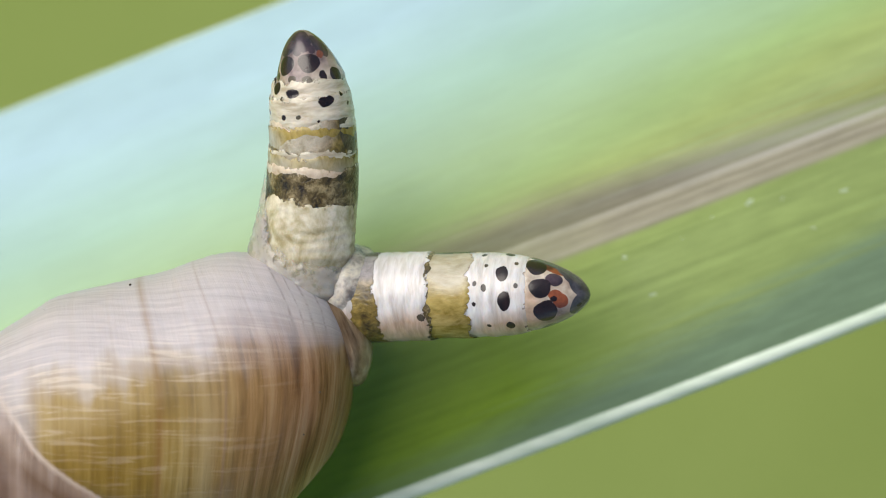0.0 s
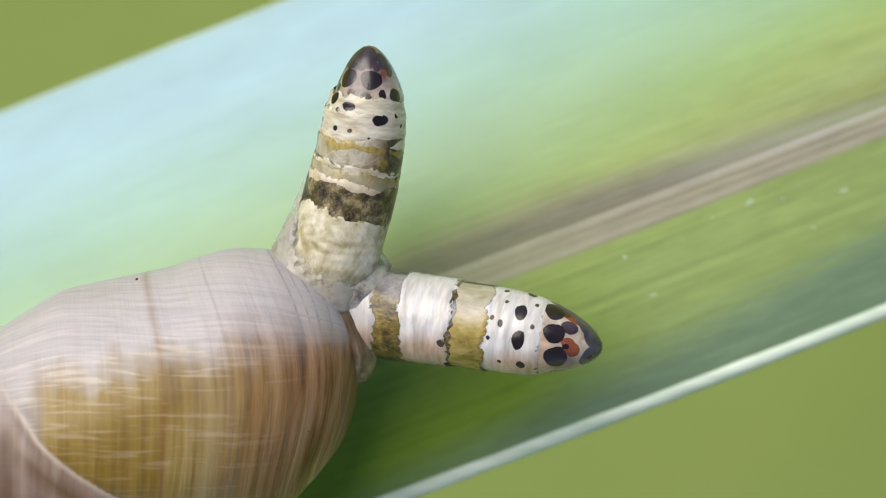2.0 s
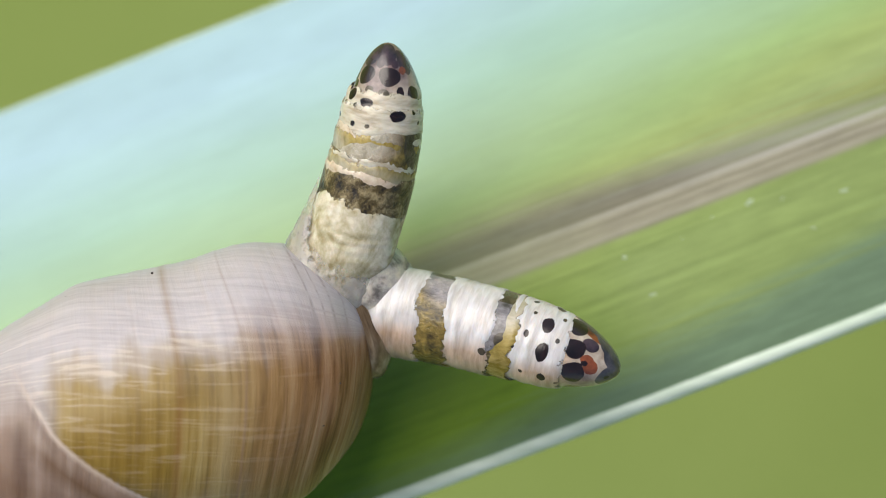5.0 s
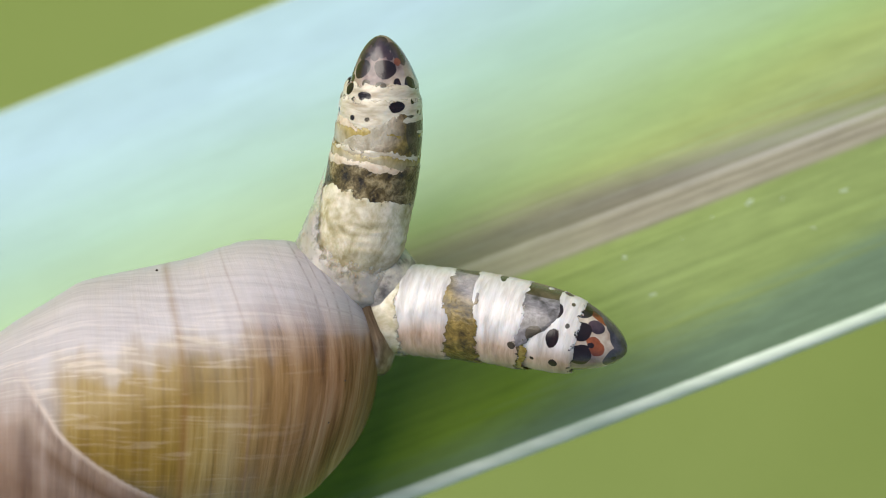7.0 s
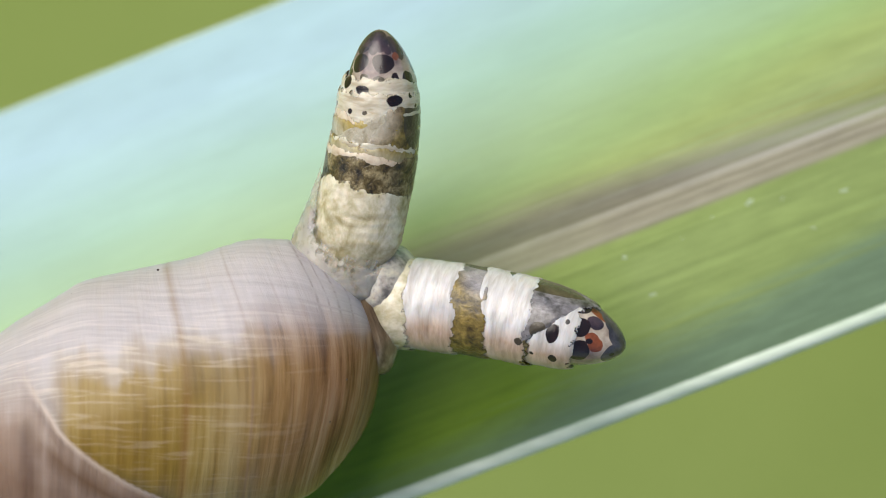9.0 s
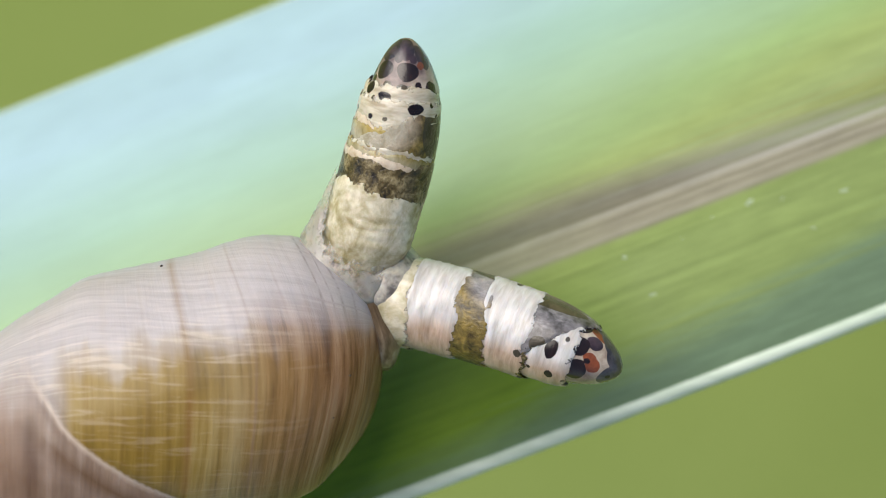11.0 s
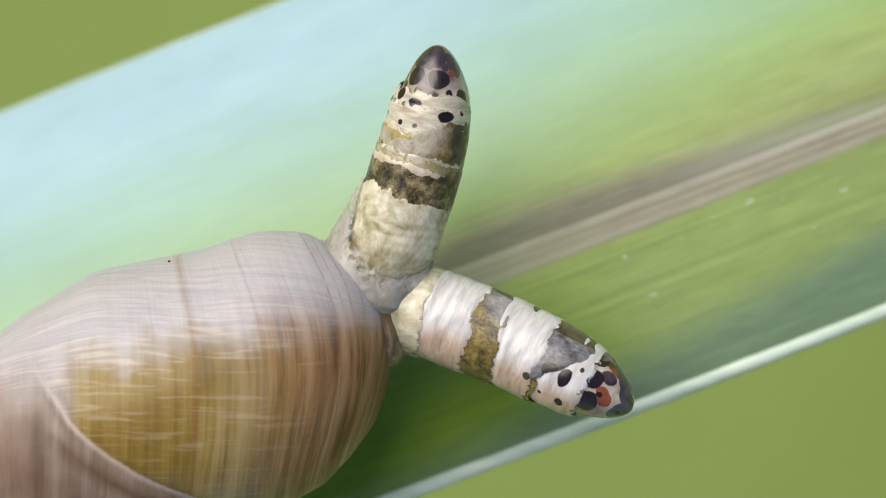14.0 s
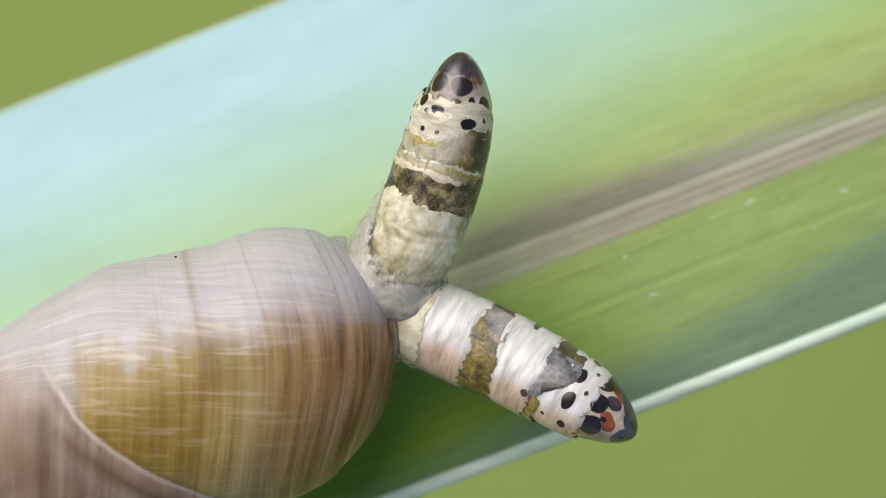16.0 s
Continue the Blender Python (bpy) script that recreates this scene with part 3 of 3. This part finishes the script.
def sleeve(name, seed, start, end, wide, lean, flare, bend, label):
    """Loose skin at the root of a horn; origin at the horn's tip, x forward. lean: how far it reaches forward on its left; flare: how much wider it is there."""
    rows, cols = 34, 96
    verts, rim = [], []
    for i in range(rows):
        f = i / (rows - 1)
        for j in range(cols):
            t = 2 * math.pi * j / cols
            c, s1 = math.cos(t), math.sin(t)
            first = start - lean * max(0.0, s1) ** 5 + 10 * noise.noise((c * 2.5, s1 * 2.5, seed)) + 5 * noise.noise((c * 8, s1 * 8, seed))
            s = first + (end - first) * f
            r = curve(HORN_SIDE, s) + 5.0 + 4.0 * min(1.0, f / 0.18) + (wide - 85) * f ** 1.4 + flare * max(0.0, s1) ** 1.5 * max(0.0, (s - start + lean) / lean) ** 2.0
            r += 3.5 * f * noise.noise((c * 3 + seed, s1 * 3, s * 0.03)) + 2.4 * min(1, 4 * f) * noise.noise((c * 7, s1 * 7 + seed, s * 0.09)) + 0.8 * min(1, 4 * f) * noise.noise((c * 16, s1 * 16 + seed, s * 0.2))
            r *= 1 - 0.55 * max(0.0, (f - 0.55) / 0.45) ** 1.5
            ax, ay, turn = axis_place(s, bend)
            rim.append((s - first) / 60)
            verts.append((ax - r * s1 * math.sin(radians(turn)), ay + r * s1 * math.cos(radians(turn)), r * c))
    me = mesh_of(name, verts, grid_faces(rows, cols, True), ["sleeve"])
    me.attributes.new("rim", "FLOAT", "POINT").data.foreach_set("value", rim)
    return part(name, me, snail, label)


UP_CAP = [(53, 44, 16, 18, "black"), (54, -9, 16, 20, "black"), (62, 92, 18, 19, "black"), (83, -54, 13, 14, "black"), (68, -94, 16, 18, "black"), (60, 135, 18, 20, "black"), (62, -132, 18, 20, "black"), (60, 180, 18, 20, "black"),
          (20, 50, 18, 20, "plum"), (19, -6, 17, 15, "plum"), (32, -54, 20, 14, "plum"), (22, 120, 17, 24, "plum"), (22, -120, 17, 24, "plum"), (20, 180, 17, 24, "plum"), (31, 14, 8, 9, "plum"), (44, -40, 7, 7, "rust"), (34, -24, 7, 7, "plum"),
          (60, 16, 28, 26, "mauve"), (24, 10, 30, 200, "mauve"), (48, -36, 18, 30, "mauve"), (76, 28, 6, 9, "umber"), (80, 2, 6, 9, "umber"), (70, 68, 7, 8, "umber"), (80, -28, 10, 7, "black")]
LOW_CAP = [(72, -32, 20, 22, "black"), (80, 12, 19, 18, "black"), (91, 54, 19, 21, "black"), (70, -86, 17, 17, "black"), (86, 104, 17, 20, "black"), (80, 145, 16, 18, "black"), (80, -125, 16, 18, "black"), (80, -168, 16, 18, "black"),
           (46, -14, 13, 13, "rust"), (56, 0, 12, 9, "rust"), (58, 62, 26, 14, "rust"), (58, 32, 15, 13, "plum"), (57, -8, 6, 5, "black"), (56, -50, 24, 22, "mauve"), (94, -8, 12, 14, "blush"), (92, -42, 24, 28, "blush"), (50, 105, 14, 18, "plum"),
           (48, -110, 14, 18, "plum"), (50, 160, 14, 20, "plum"), (14, 44, 21, 24, "slate"), (13, -46, 20, 24, "slate"), (0, 0, 18, 400, "slate"), (14, 130, 20, 30, "slate"), (14, -140, 20, 30, "slate"), (32, 52, 12, 12, "slate"), (17, -40, 4, 4, "black"), (62, 80, 44, 15, "slate"), (40, 62, 14, 12, "slate")]


# name, rear edge when drawn out, rear edge when pushed up, material, raggedness of that edge, patches (place, turn, half-length, half-width, pigment), label
UPPER = [
    ("tip_cap", 90, 74, "net", 2, UP_CAP, "dark glossy tip with black blotches in a pale net"),
    ("spotted_band", 126, 98, "ivory", 3, [(103, 54, 11, 10, "black"), (112, 23, 8, 13, "black"), (93, -6, 4, 7, "umber"), (100, 120, 8, 10, "black"), (108, -130, 8, 10, "black"), (98, -70, 6, 6, "umber")],
     "tan band with black spots"),
    ("spotted_band", 262, 131, "ivory", 6, [(139, -26, 10, 15, "black"), (124, -18, 3, 5, "umber"), (131, -53, 5, 5, "black"), (129, 40, 4, 6, "umber"), (127, 66, 3, 4, "umber"), (136, 150, 8, 12, "black"), (155, 74, 5, 5, "black"),
                                            (162, 38, 5, 5, "black"), (162, 15, 4, 5, "umber"), (173, -12, 4, 3, "black"), (178, -22, 3, 4, "umber"), (187, 12, 3, 7, "black"), (191, -14, 3, 4, "umber"), (150, -64, 4, 4, "umber"), (180, -50, 4, 4, "umber")],
     "ivory band with a large black spot and fine dark dots"),
    # brown of the bare skin and the fold's shade, both in the colour
    ("dark_fold", 222, 141, "murk", 9, [(270, 38, 60, 84, "blush"), (270, 38, 60, 80, "pale"), (262, -66, 60, 34, "umber")], "dark brown fold behind the spots, its shade painted in"),
    ("pale_fold", 190, 147, "tan", 6, [], "pale fold behind the spots"),
    ("olive_band", 250, 176, "olive", 6, [(226, 62, 30, 26, "pale")], "olive band with fine streaks"),
    ("serrated_band", 258, 177, "dark", 6, [], "thin dark serrated line"),
    ("white_band", 273, 182, "ivory", 8, [], "thin whitish band"),
    ("olive_band", 320, 190, "olive", 7, [(294, 44, 16, 30, "pale"), (302, -42, 12, 26, "pale"), (290, -4, 10, 20, "pale")], "olive band"),
    ("white_band", 335, 195, "tan", 8, [], "wavy whitish band"),
    ("dark_band", 386, 246, "dark", 12, [], "mottled blackish band"),
    ("cream_band", 530, 386, "cream", 4, [], "cream mottled rear of the sac"),
]
# blush below the white rings: the warmer underside light, painted in
LOWER = [
    ("tip_cap", 104, 80, "net", 3, LOW_CAP, "dark glossy tip with black and rust-red blotches"),
    ("spotted_band", 294, 128, "white", 6, [(149, 32, 11, 16, "black"), (144, -8, 11, 18, "black"), (136, -48, 8, 9, "black"), (124, 14, 4, 5, "black"), (126, 52, 4, 5, "umber"), (142, 80, 9, 12, "black"), (142, 150, 9, 12, "black"), (142, -120, 9, 12, "black"),
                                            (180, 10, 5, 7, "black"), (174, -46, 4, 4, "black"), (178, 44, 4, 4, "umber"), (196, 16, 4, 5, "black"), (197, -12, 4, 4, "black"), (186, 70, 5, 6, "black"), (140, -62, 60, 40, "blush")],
     "white band with large black spots and small dots"),
    ("grey_fold", 208, 158, "smoke", 10, [(340, 68, 90, 28, "umber"), (312, -8, 14, 16, "umber")], "smoky grey fold behind the spots"),
    # grey-beige top: clear skin and the sky's sheen on it, in the colour
    ("olive_band", 284, 156, "olive", 7, [(250, 54, 60, 58, "pale"), (250, 84, 60, 12, "umber")], "olive band with fine streaks"),
    ("serrated_band", 291, 162, "dark", 9, [], "thin dark serrated line"),
    ("white_band", 382, 238, "white", 8, [(304, -28, 7, 7, "umber"), (330, -58, 70, 48, "blush")], "broad whitish band, warm underside light painted pinkish"),
    # grey-lilac top puts the sky's sheen on clear skin into the colour
    ("dark_band", 428, 296, "murk", 9, [(404, 56, 40, 44, "mist"), (404, 80, 40, 18, "umber"), (420, -82, 40, 14, "umber")], "dark olive-brown band"),
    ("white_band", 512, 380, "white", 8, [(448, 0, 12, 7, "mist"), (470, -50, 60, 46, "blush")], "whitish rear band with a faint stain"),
    ("cream_band", 620, 530, "cream", 6, [], "cream mottled rear of the sac"),
]


SKEW = {"dark_fold": 44.0, "pale_fold": -8.0, "grey_fold": -72.0, "dark_band": 5.0}   # how much later a ring begins on its left


def build_horn(name, spec, seed, start, end, wide, lean, flare, bend, label):
    horn = sleeve(name, seed, start, end, wide, lean, flare, bend, label)
    made = []
    front_out, front_up, grow = 0, 0, 0.0
    for k, (kind, out, up, mat, jag, spots, text) in enumerate(spec):
        shown = max(min(r[1] for r in spec[k:]) - front_out, min(r[2] for r in spec[k:]) - front_up, 4) + abs(SKEW.get(kind, 0.0))
        before = spec[k - 1][4] if k else 0
        grow += {"dark_fold": 1.7, "grey_fold": 2.0, "pale_fold": 0.4, "olive_band": 1.3 if k < 6 else 0.5, "white_band": 1.7 if k == 5 else 0.9}.get(kind, 0.5) if k else 0.0
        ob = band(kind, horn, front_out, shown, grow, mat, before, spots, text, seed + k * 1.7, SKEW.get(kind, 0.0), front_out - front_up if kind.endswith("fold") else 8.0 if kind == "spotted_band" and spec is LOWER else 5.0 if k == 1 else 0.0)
        made.append((ob, front_out, front_up))
        front_out, front_up = out, up
    return horn, made


horn_up, bands_up = build_horn("horn", UPPER, 11.0, 388, 500, 96, 145, 10, -18, "upright striped horn with grey loose skin at its root")
horn_low, bands_low = build_horn("horn", LOWER, 47.0, 466, 520, 82, 20, 0, 8, "sideways striped horn with grey loose skin at its root")


# ---- what moves ----
def reading(table, t):
    i = max(k for k in range(len(table)) if table[k][0] <= t)
    if i == len(table) - 1:
        return table[-1][1:]
    a, b = table[i], table[i + 1]
    f = (t - a[0]) / (b[0] - a[0])
    return [p + (q - p) * f for p, q in zip(a[1:], b[1:])]


# the snail's creep: time, shift along x and y, turn in degrees
CREEP = [(0, 0, 0, 0), (0.5, 1.2, 1.5, -0.1), (1, 3.5, 3.7, -0.3), (1.5, 6, 6.2, -0.6), (2, 8.6, 8.8, -0.8), (2.5, 12, 11, -0.9), (3, 17.5, 13, -1.0), (3.5, 24, 14.4, -1.0), (4, 29.3, 16.3, -1.0),
         (5.2, 36, 20, -1.0), (6.5, 41.5, 23.7, -1.0), (7.5, 45, 24.8, -0.9), (9, 46, 25.2, -0.8), (10.3, 49.5, 29.5, -0.8), (11.5, 53.5, 34, -0.8), (12.5, 56.6, 34.9, -0.8), (13.5, 62, 37.6, -0.9),
         (14.5, 66.8, 42, -1.1), (15.5, 70.8, 45.3, -1.3), (16, 74.5, 47.2, -1.4)]
# the horns' tips and the points on the axis above their roots
TIP_UP = [(0, -250, 382), (0.5, -222, 375), (1, -179, 367), (1.5, -143, 362), (2, -129, 355), (2.5, -123, 353), (3, -123, 351), (3.5, -109, 349), (4, -101, 352), (5.2, -95, 362), (6.5, -103, 360), (7, -109, 373),
          (7.5, -108, 368), (8, -113, 375), (8.5, -133, 382), (9, -112, 383), (10.3, -79, 378), (11.5, -53, 362), (12, -68, 374), (12.5, -45, 368), (13, -34, 364), (13.5, -15, 354), (14, -8, 356),
          (14.5, 5, 350), (15, -7, 361), (15.5, 18, 345), (16, 33, 344)]
ROOT_UP = [(0, -252, 0), (1.5, -212, 0), (2.5, -203, 0), (3.5, -196, 0), (6.5, -174, 0), (7, -168, 0), (8.5, -186, 0), (9, -176, 0), (11.5, -158, 0), (12.5, -150, 0), (14.5, -102, 0), (16, -76, 0)]
TIP_LOW = [(0, 259, -80), (0.5, 263, -101), (1, 266, -128), (1.5, 281, -158), (2, 280, -176), (2.5, 284, -191), (3, 287, -196), (3.5, 296, -214), (4, 304, -220), (5.2, 312, -214), (6.5, 316, -206), (7, 323, -180),
           (7.5, 316, -180), (8, 318, -188), (8.5, 315, -152), (9, 320, -174), (10.3, 316, -205), (11.5, 312, -224), (12, 322, -224), (12.5, 316, -230), (13, 330, -260), (13.5, 331, -260), (14, 332, -282),
           (14.5, 325, -290), (15, 342, -290), (15.5, 336, -300), (16, 338, -328)]
ROOT_LOW = [(0, -134, -88), (1, -120, -98), (1.5, -114, -118), (2.5, -108, -116), (3.5, -104, -117), (5, -94, -111), (7, -84, -109), (8.5, -84, -88), (9, -84, -98), (11.5, -80, -92), (12.5, -80, -92), (14.5, -66, -100), (16, -54, -122)]
# how far each sac is drawn out in a beat of about one second, 1 drawn out, 0 pushed up
BEAT_UP = [(0, 0.31), (0.1, 0.02), (0.2, 0.0), (0.3, 0.2), (0.4, 0.66), (0.5, 0.96), (0.6, 1.0), (0.7, 1.0), (0.8, 0.93), (0.9, 0.58), (1.0, 0.31)]
LEAD_UP = [(0, 0.0), (4, 0.015), (7, 0.05), (12, 0.08), (16, 0.075)]
LOW_POINTS = [-0.35, 0.66, 1.68, 2.73, 3.74, 4.79, 5.84, 6.90, 7.95, 8.95, 9.97, 10.98, 12.0, 13.05, 14.06, 15.10, 16.13, 17.15]
BEAT_LOW = [(0, 1.0), (0.10, 1.0), (0.2, 0.72), (0.32, 0.36), (0.42, 0.12), (0.5, 0.0), (0.56, 0.03), (0.66, 0.42), (0.76, 0.72), (0.88, 0.97), (1.0, 1.0)]


# how far the lower sac reaches back at the full stretch, and how much more its horn bends, as time goes on
REACH_LOW = [(0, 1.0), (1.5, 0.97), (4, 0.90), (7, 0.84), (16, 0.84)]
BEND_LOW = [(0, -2.0), (2, 0.0), (4, 3.0), (16, 3.0)]


def drawn_up(t):
    return reading(BEAT_UP, (t + reading(LEAD_UP, t)[0]) % 1.0)[0]


def drawn_low(t):
    i = max(k for k in range(len(LOW_POINTS)) if LOW_POINTS[k] <= t)
    f = (t - LOW_POINTS[i]) / (LOW_POINTS[i + 1] - LOW_POINTS[i])
    return reading(BEAT_LOW, (f + 0.5) % 1.0)[0] * reading(REACH_LOW, t)[0]


def axis_pose(s, bend):
    x, y, turn = axis_place(s, bend)
    return pose(x * U, y * U, 0, 0, 0, turn)


def snail_pose(t):
    dx, dy, turn = reading(CREEP, t)
    return pose((HOME.x + dx) * U, (HOME.y + dy) * U, 0, 0, 0, turn)


HORN_LIFT = 12.0     # degrees by which the horns rise towards their tips


def motions():
    steps = [k * 0.5 for k in range(33)]
    walk(snail, [(t, snail_pose(t)) for t in steps])
    walk(head, [(t, pose(1.6 * t * U, -2.0 * t * U, 0)) for t in steps])
    beats = [k * 0.1 for k in range(161)]
    for horn, bands, tip, root, drawn, height, bends, more in ((horn_up, bands_up, TIP_UP, ROOT_UP, drawn_up, 335, (-20, -25), [(0, 0.0)]), (horn_low, bands_low, TIP_LOW, ROOT_LOW, drawn_low, 305, (4, 13), BEND_LOW)):
        rows = []
        for t in steps:
            tx, ty = reading(tip, t)
            rx, ry = reading(root, t)
            m = pose(tx * U, ty * U, height * U, 0, 0, math.degrees(math.atan2(ty - ry, tx - rx))) @ pose(0, 0, 0, 0, -HORN_LIFT, 0)
            rows.append((t, snail_pose(t).inverted() @ m))
        walk(horn, rows)
        for ob, out, up in bands:
            rows = []
            for t in beats:
                p = drawn(t)
                q = p ** 1.4 if "fold" in ob.name else p      # the folds rise ahead of the rings
                rows.append((t, axis_pose(up + (out - up) * q, bends[1] + (bends[0] - bends[1]) * p + reading(more, t)[0])))
            walk(ob, rows)


motions()
